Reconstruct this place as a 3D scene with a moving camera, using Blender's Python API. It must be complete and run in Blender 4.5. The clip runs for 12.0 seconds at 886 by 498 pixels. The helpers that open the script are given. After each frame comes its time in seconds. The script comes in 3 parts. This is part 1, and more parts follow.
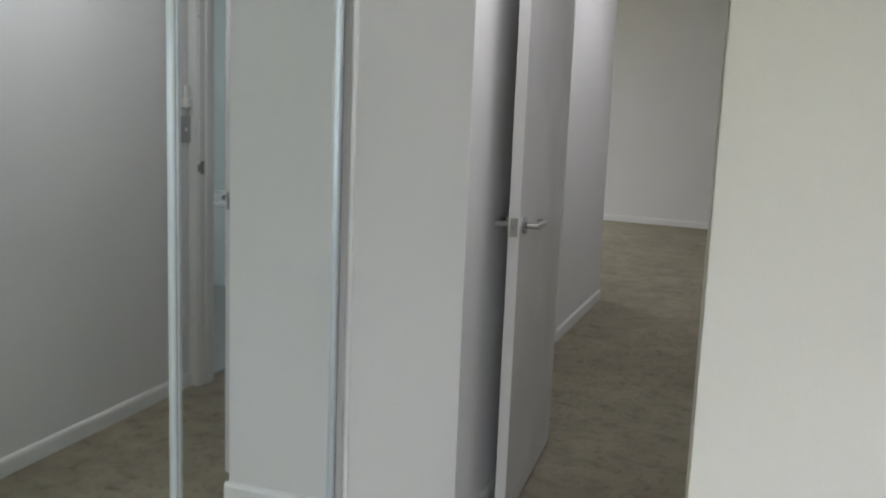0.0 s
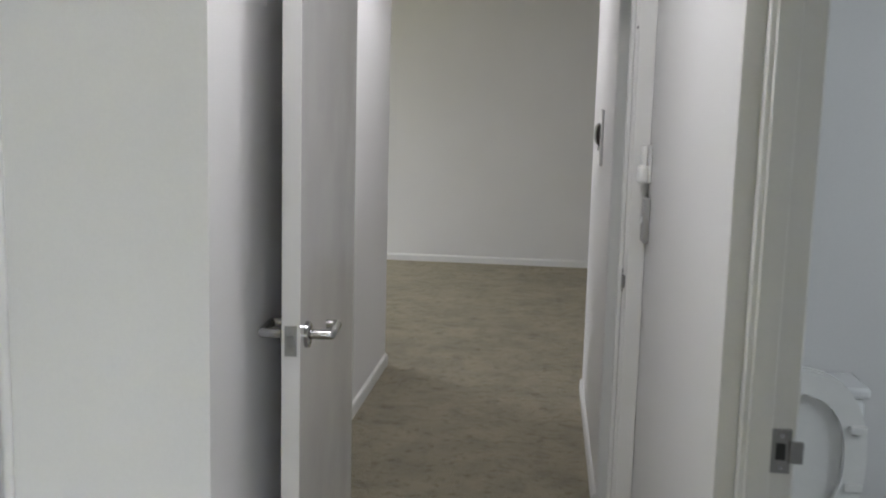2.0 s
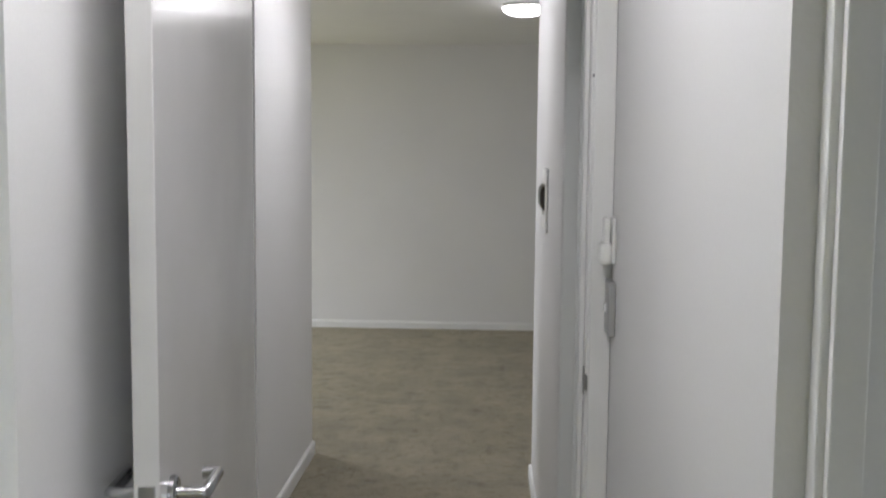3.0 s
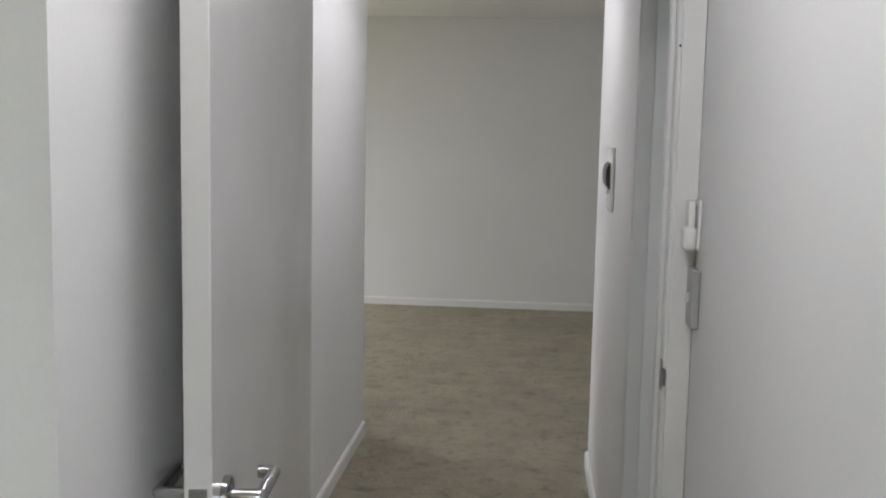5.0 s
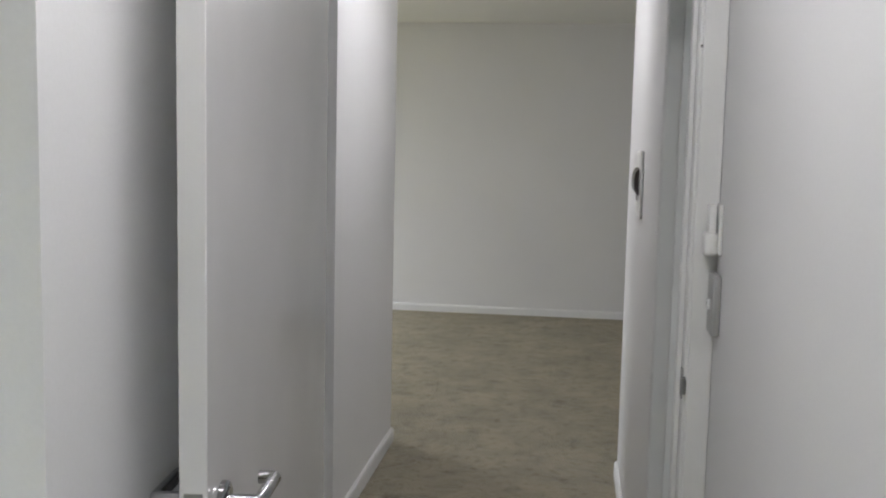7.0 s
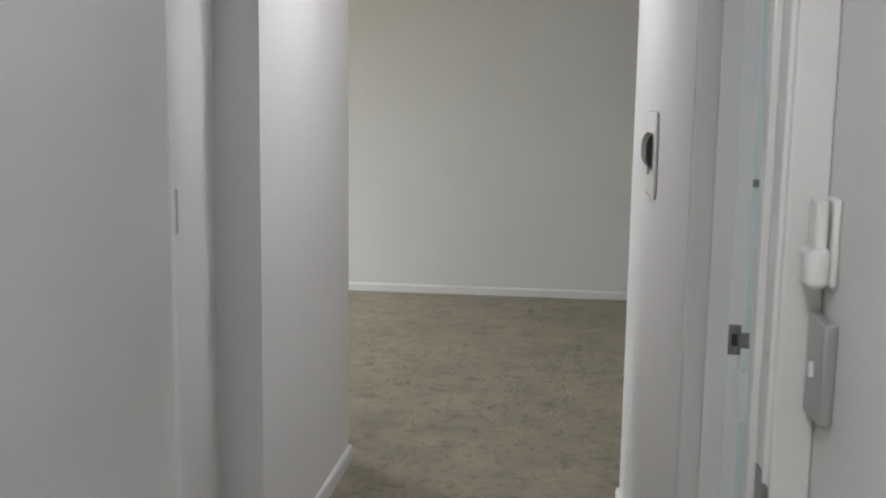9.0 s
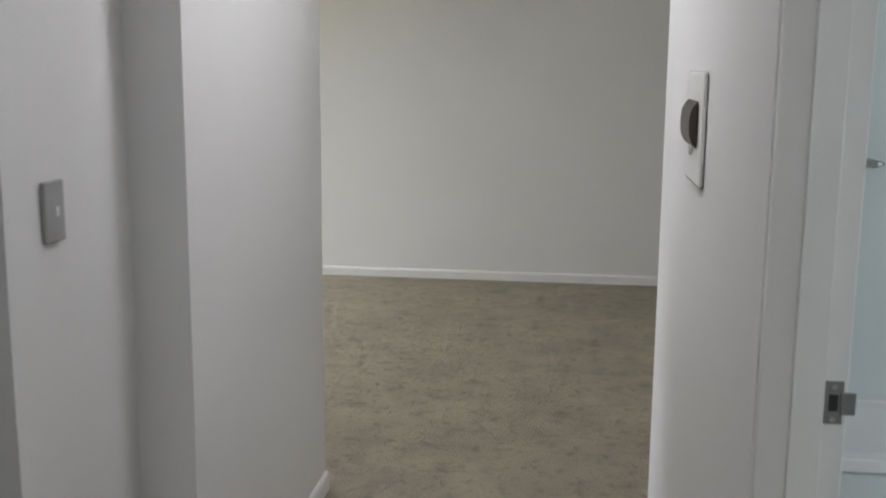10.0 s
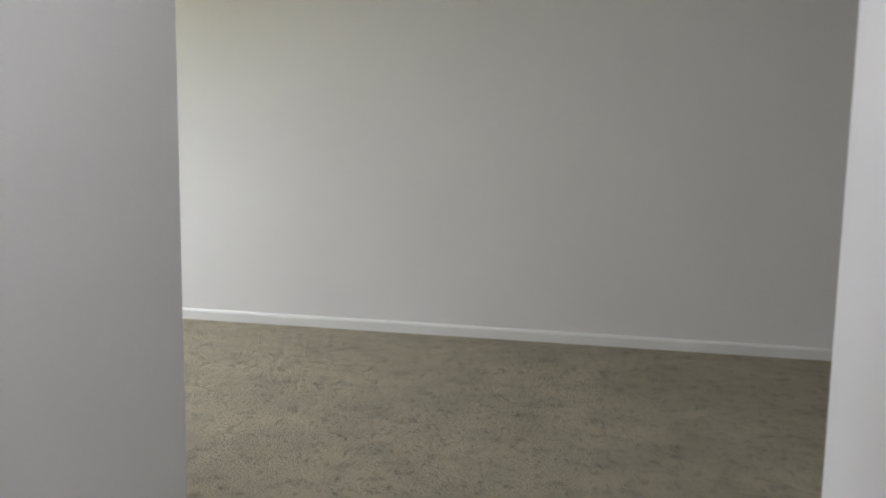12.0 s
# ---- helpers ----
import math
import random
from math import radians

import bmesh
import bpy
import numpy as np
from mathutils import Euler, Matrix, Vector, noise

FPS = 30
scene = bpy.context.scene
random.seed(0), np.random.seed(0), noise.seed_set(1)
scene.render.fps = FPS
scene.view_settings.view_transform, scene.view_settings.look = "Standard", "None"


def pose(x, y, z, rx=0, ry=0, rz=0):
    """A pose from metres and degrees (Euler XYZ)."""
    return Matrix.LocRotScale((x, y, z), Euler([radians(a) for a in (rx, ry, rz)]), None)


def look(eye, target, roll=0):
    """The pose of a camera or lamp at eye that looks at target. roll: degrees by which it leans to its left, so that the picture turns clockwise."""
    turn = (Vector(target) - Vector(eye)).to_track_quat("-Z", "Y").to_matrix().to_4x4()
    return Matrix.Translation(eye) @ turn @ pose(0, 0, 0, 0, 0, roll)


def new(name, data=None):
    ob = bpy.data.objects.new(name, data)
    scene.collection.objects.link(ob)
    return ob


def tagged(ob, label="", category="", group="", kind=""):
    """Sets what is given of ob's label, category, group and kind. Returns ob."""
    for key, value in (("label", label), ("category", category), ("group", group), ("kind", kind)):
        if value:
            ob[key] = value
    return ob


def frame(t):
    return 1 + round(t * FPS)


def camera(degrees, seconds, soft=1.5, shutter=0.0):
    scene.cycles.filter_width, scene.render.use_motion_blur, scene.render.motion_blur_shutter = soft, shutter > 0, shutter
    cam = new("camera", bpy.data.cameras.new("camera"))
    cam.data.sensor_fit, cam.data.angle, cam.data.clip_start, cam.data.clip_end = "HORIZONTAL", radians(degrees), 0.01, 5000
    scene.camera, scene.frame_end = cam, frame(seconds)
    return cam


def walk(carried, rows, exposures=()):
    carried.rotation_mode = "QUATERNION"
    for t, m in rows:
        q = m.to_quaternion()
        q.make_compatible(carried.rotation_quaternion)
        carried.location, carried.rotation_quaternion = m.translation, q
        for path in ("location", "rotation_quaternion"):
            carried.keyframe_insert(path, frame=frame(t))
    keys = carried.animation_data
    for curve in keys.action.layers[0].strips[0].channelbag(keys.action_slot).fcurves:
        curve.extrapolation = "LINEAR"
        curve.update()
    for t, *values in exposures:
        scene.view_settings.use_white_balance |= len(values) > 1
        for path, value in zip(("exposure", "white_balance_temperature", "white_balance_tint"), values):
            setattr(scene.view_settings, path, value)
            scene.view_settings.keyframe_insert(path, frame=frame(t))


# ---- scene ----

# camera and walk: seconds, eye, yaw, pitch, roll in degrees
cam = camera(46.5, 12.0, soft=2.0, shutter=0.4)
PATH = [
    (0, (0.009, 0.060, 1.518), 19.59, -10.20, 2.27),
    (0.3, (-0.054, 0.242, 1.525), 18.61, -9.20, 2.42),
    (0.5, (-0.125, 0.325, 1.506), 15.50, -8.19, 1.84),
    (0.8, (-0.206, 0.497, 1.515), 10.02, -7.65, 1.05),
    (1, (-0.235, 0.613, 1.516), 6.56, -7.51, 1.09),
    (1.5, (-0.277, 0.924, 1.507), 6.06, -7.28, 1.58),
    (2, (-0.369, 1.272, 1.489), 6.11, -8.41, 1.52),
    (2.3, (-0.392, 1.427, 1.495), 4.78, -8.25, 0.50),
    (2.5, (-0.394, 1.552, 1.495), 3.18, -7.97, 0.57),
    (3, (-0.386, 1.785, 1.515), 2.70, -5.42, 0.53),
    (3.2, (-0.403, 1.821, 1.525), 2.61, -4.52, 0.81),
    (4.8, (-0.438, 1.930, 1.515), 5.08, -6.44, 1.00),
    (5, (-0.439, 1.927, 1.512), 5.30, -6.80, 1.19),
    (5.5, (-0.438, 1.910, 1.509), 5.67, -7.10, 0.99),
    (6, (-0.426, 1.899, 1.507), 6.00, -7.26, 0.82),
    (6.5, (-0.407, 1.904, 1.510), 6.32, -6.84, 0.85),
    (7, (-0.395, 1.964, 1.502), 7.49, -6.42, 1.27),
    (7.2, (-0.414, 2.031, 1.494), 8.04, -6.99, 1.71),
    (8.8, (-0.437, 2.696, 1.495), 6.05, -8.37, 1.93),
    (9, (-0.425, 2.799, 1.483), 6.64, -8.37, 0.86),
    (9.5, (-0.441, 3.115, 1.470), 8.05, -8.98, 1.27),
    (10, (-0.435, 3.470, 1.458), 7.30, -10.00, 0.50),
    (10.5, (-0.433, 3.819, 1.463), 7.70, -9.43, 1.41),
    (11, (-0.476, 4.233, 1.458), 9.05, -8.86, 0.22),
    (11.5, (-0.480, 4.600, 1.448), 8.25, -9.41, -0.68),
    (12, (-0.426, 5.071, 1.352), 11.67, -8.94, 0.94),
]


def aim(eye, yaw, pitch, roll):
    a, b = radians(yaw), radians(pitch)
    ahead = Vector((-math.sin(a) * math.cos(b), math.cos(a) * math.cos(b), math.sin(b)))
    return look(eye, Vector(eye) + ahead, roll)


walk(cam, [(t, aim(eye, yaw, pitch, roll)) for t, eye, yaw, pitch, roll in PATH], [(0.0, -0.45), (0.5, -0.41), (1.0, -0.34), (1.5, -0.23), (2.5, -0.02), (5.0, -0.08), (7.0, -0.08), (9.0, 0.07), (9.5, 0.03), (10.5, 0.08), (12.0, -0.08)])

# ---- light ----
world = bpy.data.worlds.new("sky")
scene.world = world
world.use_nodes = True
wn = world.node_tree.nodes
sky = wn.new("ShaderNodeTexSky")
sky.sky_type, sky.sun_disc, sky.sun_elevation, sky.sun_rotation = "NISHITA", False, radians(50), radians(40)
wn["Background"].inputs["Strength"].default_value = 0.12
world.node_tree.links.new(sky.outputs["Color"], wn["Background"].inputs["Color"])
sun = new("sun", bpy.data.lights.new("sun", "SUN"))
sun.data.energy, sun.data.angle, sun.data.color = 3.0, radians(0.5), (1.0, 0.95, 0.88)
sun.matrix_world = look((0, 0, 20), (-6, 9, 0))


def window_light(name, eye, target, w, h, watts, color, spread=180):
    ob = new(name, bpy.data.lights.new(name, "AREA"))
    ob.data.shape, ob.data.size, ob.data.size_y = "RECTANGLE", w, h
    ob.data.energy, ob.data.color, ob.data.spread = watts, color, radians(spread)
    ob.matrix_world = look(eye, target)
    return ob


SKY_BLUE, GARDEN = (0.835, 0.875, 1.0), (1.0, 0.94, 0.33)
# bedroom window behind the start: sky from above, sunlit garden from below
window_light("bedroom_window_sky", (1.4, -2.50, 1.5), (0.9, -0.6, -0.35), 2.3, 1.1, 90, SKY_BLUE, 106)
window_light("bedroom_window_garden", (1.4, -2.50, 0.8), (0.6, -0.9, 4.2), 2.3, 0.9, 33, GARDEN, 100)
# living room window
window_light("living_window_sky", (-4.95, 9.25, 1.55), (-1.6, 8.2, -1.5), 1.9, 1.1, 74, (0.87, 0.895, 1.0), 130)
window_light("living_window_garden", (-4.95, 9.25, 0.8), (-2.8, 8.9, 4.2), 1.9, 0.9, 11, GARDEN, 105)
# added fill lamps inside the two wet rooms; neither has a window built
window_light("ensuite_fill", (1.75, 2.9, 1.6), (0.2, 3.4, 0.9), 0.8, 0.6, 13, (0.86, 0.93, 1.0))
window_light("bathroom_fill", (1.75, 4.75, 1.6), (0.2, 5.9, 0.9), 0.8, 0.6, 16, (0.90, 0.97, 1.0))


# ---- materials ----
def material(name, color, rough=0.5, metal=0.0, grain=0.0, grain_scale=200.0, bump=0.0, bump_scale=300.0, blotch=0.0, blotch_scale=3.0, coat=0.0):
    """A painted, plastic or metal surface with fine grain, broad unevenness and relief."""
    m = bpy.data.materials.new(name)
    m.use_nodes = True
    n, l = m.node_tree.nodes, m.node_tree.links
    b = n["Principled BSDF"]
    b.inputs["Roughness"].default_value, b.inputs["Metallic"].default_value = rough, metal
    b.inputs["Coat Weight"].default_value = coat
    b.inputs["Base Color"].default_value = (*color, 1)
    co = n.new("ShaderNodeTexCoord")
    if grain or blotch:
        fine, broad = n.new("ShaderNodeTexNoise"), n.new("ShaderNodeTexNoise")
        fine.inputs["Scale"].default_value, broad.inputs["Scale"].default_value = grain_scale, blotch_scale
        fine.inputs["Detail"].default_value, broad.inputs["Detail"].default_value = 3, 5
        vals = []
        for tex, amount in ((fine, grain), (broad, blotch)):
            l.new(co.outputs["Object"], tex.inputs["Vector"])
            r = n.new("ShaderNodeMapRange")
            r.inputs["From Min"].default_value, r.inputs["From Max"].default_value = 0.3, 0.7
            r.inputs["To Min"].default_value, r.inputs["To Max"].default_value = 1 - amount, 1 + amount
            l.new(tex.outputs["Fac"], r.inputs["Value"])
            vals.append(r)
        mul = n.new("ShaderNodeMath")
        mul.operation = "MULTIPLY"
        l.new(vals[0].outputs[0], mul.inputs[0]), l.new(vals[1].outputs[0], mul.inputs[1])
        mix = n.new("ShaderNodeVectorMath")
        mix.operation = "SCALE"
        mix.inputs[0].default_value = color
        l.new(mul.outputs[0], mix.inputs["Scale"])
        l.new(mix.outputs[0], b.inputs["Base Color"])
        rr = n.new("ShaderNodeMapRange")
        rr.inputs["To Min"].default_value, rr.inputs["To Max"].default_value = max(rough - 0.08, 0.02), min(rough + 0.08, 1)
        l.new(broad.outputs["Fac"], rr.inputs["Value"])
        l.new(rr.outputs[0], b.inputs["Roughness"])
    if bump:
        t = n.new("ShaderNodeTexNoise")
        t.inputs["Scale"].default_value, t.inputs["Detail"].default_value = bump_scale, 2
        l.new(co.outputs["Object"], t.inputs["Vector"])
        bm = n.new("ShaderNodeBump")
        bm.inputs["Strength"].default_value, bm.inputs["Distance"].default_value = bump, 0.002
        l.new(t.outputs["Fac"], bm.inputs["Height"])
        l.new(bm.outputs[0], b.inputs["Normal"])
    return m


def carpet_material():
    """Cut-pile carpet: fibres, tufts, foot dents with their shade painted in, and broad pile shading."""
    m = bpy.data.materials.new("carpet")
    m.use_nodes = True
    n, l = m.node_tree.nodes, m.node_tree.links
    b = n["Principled BSDF"]
    b.inputs["Roughness"].default_value = 0.95
    b.inputs["Specular IOR Level"].default_value = 0.1
    b.inputs["Sheen Weight"].default_value, b.inputs["Sheen Roughness"].default_value = 0.25, 0.6
    co = n.new("ShaderNodeTexCoord")

    def noise_tex(scale, detail, lo, hi, distortion=0.0, stretch=None):
        t = n.new("ShaderNodeTexNoise")
        t.inputs["Scale"].default_value, t.inputs["Detail"].default_value, t.inputs["Distortion"].default_value = scale, detail, distortion
        src = co.outputs["Object"]
        if stretch:
            mp = n.new("ShaderNodeMapping")
            mp.inputs["Scale"].default_value = stretch
            l.new(src, mp.inputs["Vector"])
            src = mp.outputs[0]
        l.new(src, t.inputs["Vector"])
        r = n.new("ShaderNodeMapRange")
        r.inputs["From Min"].default_value, r.inputs["From Max"].default_value = lo, hi
        l.new(t.outputs["Fac"], r.inputs["Value"])
        return r.outputs[0]

    broad = noise_tex(2.0, 3, 0.35, 0.65)
    clouds = noise_tex(6.0, 5, 0.32, 0.66, 0.3)
    dents = noise_tex(12.0, 3, 0.26, 0.46, 0.4)
    spots = noise_tex(25.0, 3, 0.31, 0.45, 0.3)
    tufts = noise_tex(95.0, 3, 0.3, 0.7)
    fibre = noise_tex(380.0, 2, 0.3, 0.7)

    def scaled(v, lo, hi):
        r = n.new("ShaderNodeMapRange")
        r.inputs["To Min"].default_value, r.inputs["To Max"].default_value = lo, hi
        l.new(v, r.inputs["Value"])
        return r.outputs[0]

    def times(a, c):
        x = n.new("ShaderNodeMath")
        x.operation = "MULTIPLY"
        l.new(a, x.inputs[0]), l.new(c, x.inputs[1])
        return x.outputs[0]

    # dents and spots also darken the colour, as shade in the hollows
    f = times(times(times(times(scaled(broad, 0.92, 1.07), scaled(clouds, 0.87, 1.11)), scaled(dents, 0.80, 1.04)), scaled(spots, 0.75, 1.03)), times(scaled(tufts, 0.90, 1.10), scaled(fibre, 0.9, 1.1)))
    v = n.new("ShaderNodeVectorMath")
    v.operation = "SCALE"
    v.inputs[0].default_value = CARPET
    l.new(f, v.inputs["Scale"])
    # the darkened spots are tinted browner than the rest of the pile
    spot_tint = n.new("ShaderNodeMix")
    spot_tint.data_type = "RGBA"
    l.new(times(scaled(spots, 1.0, 0.0), scaled(clouds, 1.0, 0.5)), spot_tint.inputs["Factor"])
    tint = n.new("ShaderNodeVectorMath")
    tint.operation = "MULTIPLY"
    tint.inputs[1].default_value = (1.0, 0.93, 0.78)
    l.new(v.outputs[0], tint.inputs[0])
    l.new(v.outputs[0], spot_tint.inputs["A"]), l.new(tint.outputs[0], spot_tint.inputs["B"])
    l.new(spot_tint.outputs["Result"], b.inputs["Base Color"])
    h = n.new("ShaderNodeMath")
    h.operation = "ADD"
    h0 = n.new("ShaderNodeMath")
    h0.operation = "ADD"
    l.new(scaled(dents, 0.0, 1.6), h0.inputs[0]), l.new(scaled(spots, 0.0, 0.9), h0.inputs[1])
    l.new(h0.outputs[0], h.inputs[0])
    h2 = n.new("ShaderNodeMath")
    h2.operation = "ADD"
    l.new(scaled(tufts, 0.0, 0.8), h2.inputs[0]), l.new(scaled(fibre, 0.0, 0.25), h2.inputs[1])
    l.new(h2.outputs[0], h.inputs[1])
    bp = n.new("ShaderNodeBump")
    bp.inputs["Strength"].default_value, bp.inputs["Distance"].default_value = 0.95, 0.010
    l.new(h.outputs[0], bp.inputs["Height"])
    l.new(bp.outputs[0], b.inputs["Normal"])
    return m


CARPET = (0.362, 0.318, 0.219)
carpet = carpet_material()
wall_paint = material("wall_paint", (0.76, 0.755, 0.75), 0.55, grain=0.012, grain_scale=160, bump=0.10, bump_scale=260, blotch=0.018, blotch_scale=1.6)
ceiling_paint = material("ceiling_paint", (0.82, 0.82, 0.81), 0.8, grain=0.01, bump=0.06, bump_scale=200, blotch=0.015)
trim_paint = material("trim_enamel", (0.775, 0.775, 0.765), 0.38, grain=0.01, bump=0.04, bump_scale=120, blotch=0.02, blotch_scale=6)
door_paint = material("door_enamel", (0.61, 0.603, 0.600), 0.19, grain=0.012, grain_scale=300, bump=0.05, bump_scale=220, blotch=0.02, blotch_scale=4)
steel = material("satin_chrome", (0.38, 0.38, 0.385), 0.20, 1.0, grain=0.05, grain_scale=500, blotch=0.04, blotch_scale=20)
plate_metal = material("brushed_plate", (0.30, 0.30, 0.30), 0.38, 1.0, grain=0.05, grain_scale=500, blotch=0.05, blotch_scale=30)
aluminium = material("anodised_aluminium", (0.68, 0.75, 0.79), 0.40, 0.40, grain=0.0, blotch=0.02, blotch_scale=1.5)
# near-black colour that paints the shade inside small holes
hole_dark = material("hole_shade", (0.03, 0.03, 0.03), 0.6)
mirror_glass = material("mirror_silver", (0.86, 0.90, 0.89), 0.02, 1.0)
silver_plastic = material("silver_plastic", (0.42, 0.42, 0.42), 0.38, 0.35, grain=0.03, grain_scale=700, blotch=0.03, blotch_scale=30)
white_plastic = material("white_plastic", (0.82, 0.82, 0.80), 0.35, grain=0.01, blotch=0.02, blotch_scale=20)
smoke_plastic = material("smoked_cover", (0.038, 0.031, 0.028), 0.33, grain=0.0, blotch=0.02, blotch_scale=5)
porcelain = material("porcelain", (0.84, 0.85, 0.85), 0.12, coat=0.4, blotch=0.01, grain=0.005)
tile_white = material("wall_tile", (0.72, 0.77, 0.77), 0.16, blotch=0.03, blotch_scale=3, grain=0.01)
grout = material("grout", (0.55, 0.57, 0.57), 0.9, grain=0.05)
tile_floor = material("floor_tile", (0.35, 0.36, 0.36), 0.35, blotch=0.06, grain=0.03)
rubber = material("black_rubber", (0.02, 0.02, 0.02), 0.7)
grass = material("lawn", (0.10, 0.13, 0.04), 0.95, grain=0.3, grain_scale=60, blotch=0.2, blotch_scale=0.6)


def lamp_material(name, color, strength):
    m = bpy.data.materials.new(name)
    m.use_nodes = True
    b = m.node_tree.nodes["Principled BSDF"]
    b.inputs["Base Color"].default_value = (0.85, 0.85, 0.84, 1)
    b.inputs["Emission Color"].default_value = (*color, 1)
    b.inputs["Emission Strength"].default_value = strength
    return m


def glass_material():
    m = bpy.data.materials.new("clear_glass")
    m.use_nodes = True
    b = m.node_tree.nodes["Principled BSDF"]
    b.inputs["Base Color"].default_value = (0.90, 0.97, 0.96, 1)
    b.inputs["Transmission Weight"].default_value, b.inputs["Roughness"].default_value, b.inputs["IOR"].default_value = 1.0, 0.0, 1.45
    return m


opal = lamp_material("opal_diffuser", (0.985, 0.965, 1.0), 20.0)
opal_hall = lamp_material("opal_diffuser_hall", (0.965, 0.952, 1.0), 37.0)
# diffuser of the unseen lamp added over the passage
opal_passage = lamp_material("opal_diffuser_passage", (0.97, 0.955, 1.0), 40.5)
clear_glass = glass_material()


# ---- mesh helpers ----
def box(bm, x0, x1, y0, y1, z0, z1, bevel=0.0, segments=2):
    vs = [bm.verts.new((x, y, z)) for x in (x0, x1) for y in (y0, y1) for z in (z0, z1)]
    fs = [bm.faces.new([vs[i] for i in q]) for q in ((0, 1, 3, 2), (4, 6, 7, 5), (0, 4, 5, 1), (2, 3, 7, 6), (0, 2, 6, 4), (1, 5, 7, 3))]
    if bevel:
        es = list({e for f in fs for e in f.edges})
        bmesh.ops.bevel(bm, geom=es, offset=bevel, segments=segments, profile=0.5, affect="EDGES")
        # the six broad faces stay flat, only the rounded edges are shaded smooth
        flat = bm.faces.layers.int.get("flat") or bm.faces.layers.int.new("flat")
        for f in bm.faces:
            f.normal_update()
            if max(abs(c) for c in f.normal) > 0.9999:
                f[flat] = 1
    return bm


def prism(bm, outline, axis, a, b):
    """Extrudes a closed outline along an axis from a to b. The outline's two numbers are the other two axes in order."""
    def at(p, v):
        return (v, p[0], p[1]) if axis == "x" else (p[0], v, p[1]) if axis == "y" else (p[0], p[1], v)
    lo, hi = [bm.verts.new(at(p, a)) for p in outline], [bm.verts.new(at(p, b)) for p in outline]
    k = len(outline)
    bm.faces.new(lo), bm.faces.new(hi[::-1])
    for i in range(k):
        bm.faces.new((lo[i], hi[i], hi[(i + 1) % k], lo[(i + 1) % k]))
    return bm


def tube(bm, pts, r, sides=16, closed=False):
    """A round bar along a line of points, with mitred bends."""
    pts = [Vector(p) for p in pts]
    rings, side = [], None
    for i, p in enumerate(pts):
        d0 = (p - pts[i - 1]).normalized() if i or closed else None
        d1 = (pts[(i + 1) % len(pts)] - p).normalized() if i < len(pts) - 1 or closed else None
        d = ((d0 or d1) + (d1 or d0)).normalized()
        side = (side or d.orthogonal())
        side = (side - d * side.dot(d)).normalized()
        up = d.cross(side)
        rings.append([bm.verts.new(p + r * (math.cos(a) * side + math.sin(a) * up)) for a in (2 * math.pi * k / sides for k in range(sides))])
    for a, b in zip(rings, rings[1:] + rings[:1] if closed else rings[1:]):
        for k in range(sides):
            bm.faces.new((a[k], a[(k + 1) % sides], b[(k + 1) % sides], b[k]))
    if not closed:
        bm.faces.new(rings[0][::-1]), bm.faces.new(rings[-1])
    return bm


def lathe(bm, profile, centre, axis="z", sides=40):
    """Turns a profile of (radius, height) round an axis through centre."""
    rings = []
    for r, h in profile:
        ring = []
        for k in range(sides):
            a = 2 * math.pi * k / sides
            u, v = max(r, 1e-5) * math.cos(a), max(r, 1e-5) * math.sin(a)
            p = (u, v, h) if axis == "z" else (h, u, v) if axis == "x" else (u, h, v)
            ring.append(bm.verts.new(Vector(centre) + Vector(p)))
        rings.append(ring)
    for a, b in zip(rings, rings[1:]):
        for k in range(sides):
            bm.faces.new((a[k], a[(k + 1) % sides], b[(k + 1) % sides], b[k]))
    bm.faces.new(rings[0][::-1]), bm.faces.new(rings[-1])
    return bm


def finish(name, bm, mat, smooth=False):
    bmesh.ops.recalc_face_normals(bm, faces=bm.faces)
    flat = bm.faces.layers.int.get("flat")
    round_faces = [smooth and not (flat and f[flat]) for f in bm.faces]
    me = bpy.data.meshes.new(name)
    bm.to_mesh(me)
    bm.free()
    me.materials.append(mat)
    if smooth:
        for p in me.polygons:
            p.use_smooth = True
        me.set_sharp_from_angle(angle=radians(40))
        for p, r in zip(me.polygons, round_faces):
            p.use_smooth = bool(r)
    return new(name, me)


def part(name, bm, mat, parent, label="", smooth=True):
    ob = finish(name, bm, mat, smooth)
    ob.parent = parent
    return tagged(ob, label)


def structure(name, bm, mat, label="", category=""):
    return tagged(finish(name, bm, mat), label, category, kind="structure")


def thing(name, at, label, category, group="", kind=""):
    ob = new(name)
    ob.empty_display_size = 0.05
    ob.location = at
    return tagged(ob, label, category, group, kind)


def hung(ob):
    """Keeps the places of parts built in world space under a thing that stands elsewhere."""
    bpy.context.view_layer.update()
    inv = Matrix.Translation(ob.location).inverted()
    for c in ob.children:
        c.matrix_parent_inverse = inv
    return ob


# ---- plan ----
CEIL = 2.40
WARD_X = -1.373            # mirror plane of the wardrobe
NIB_Y, NIB_X = 2.99, -0.962  # nib beside the wardrobe
BED_R = -0.125             # right wall of the bedroom passage
TURN_Y = 1.646             # wall that faces the bedroom window
DOOR_Y0, DOOR_Y1 = 4.02, 4.13
JAMB_L, JAMB_R = -0.945, -0.178
HALL_L, STEP_X, STEP_Y, LEFT_END = -1.40, -1.268, 5.60, 6.79
HALL_R, RIGHT_END = -0.184, 6.48
RECESS_Y = 5.10            # far side of the recess beside the bedroom door
FAR_Y = 10.50
HEAD = 2.06

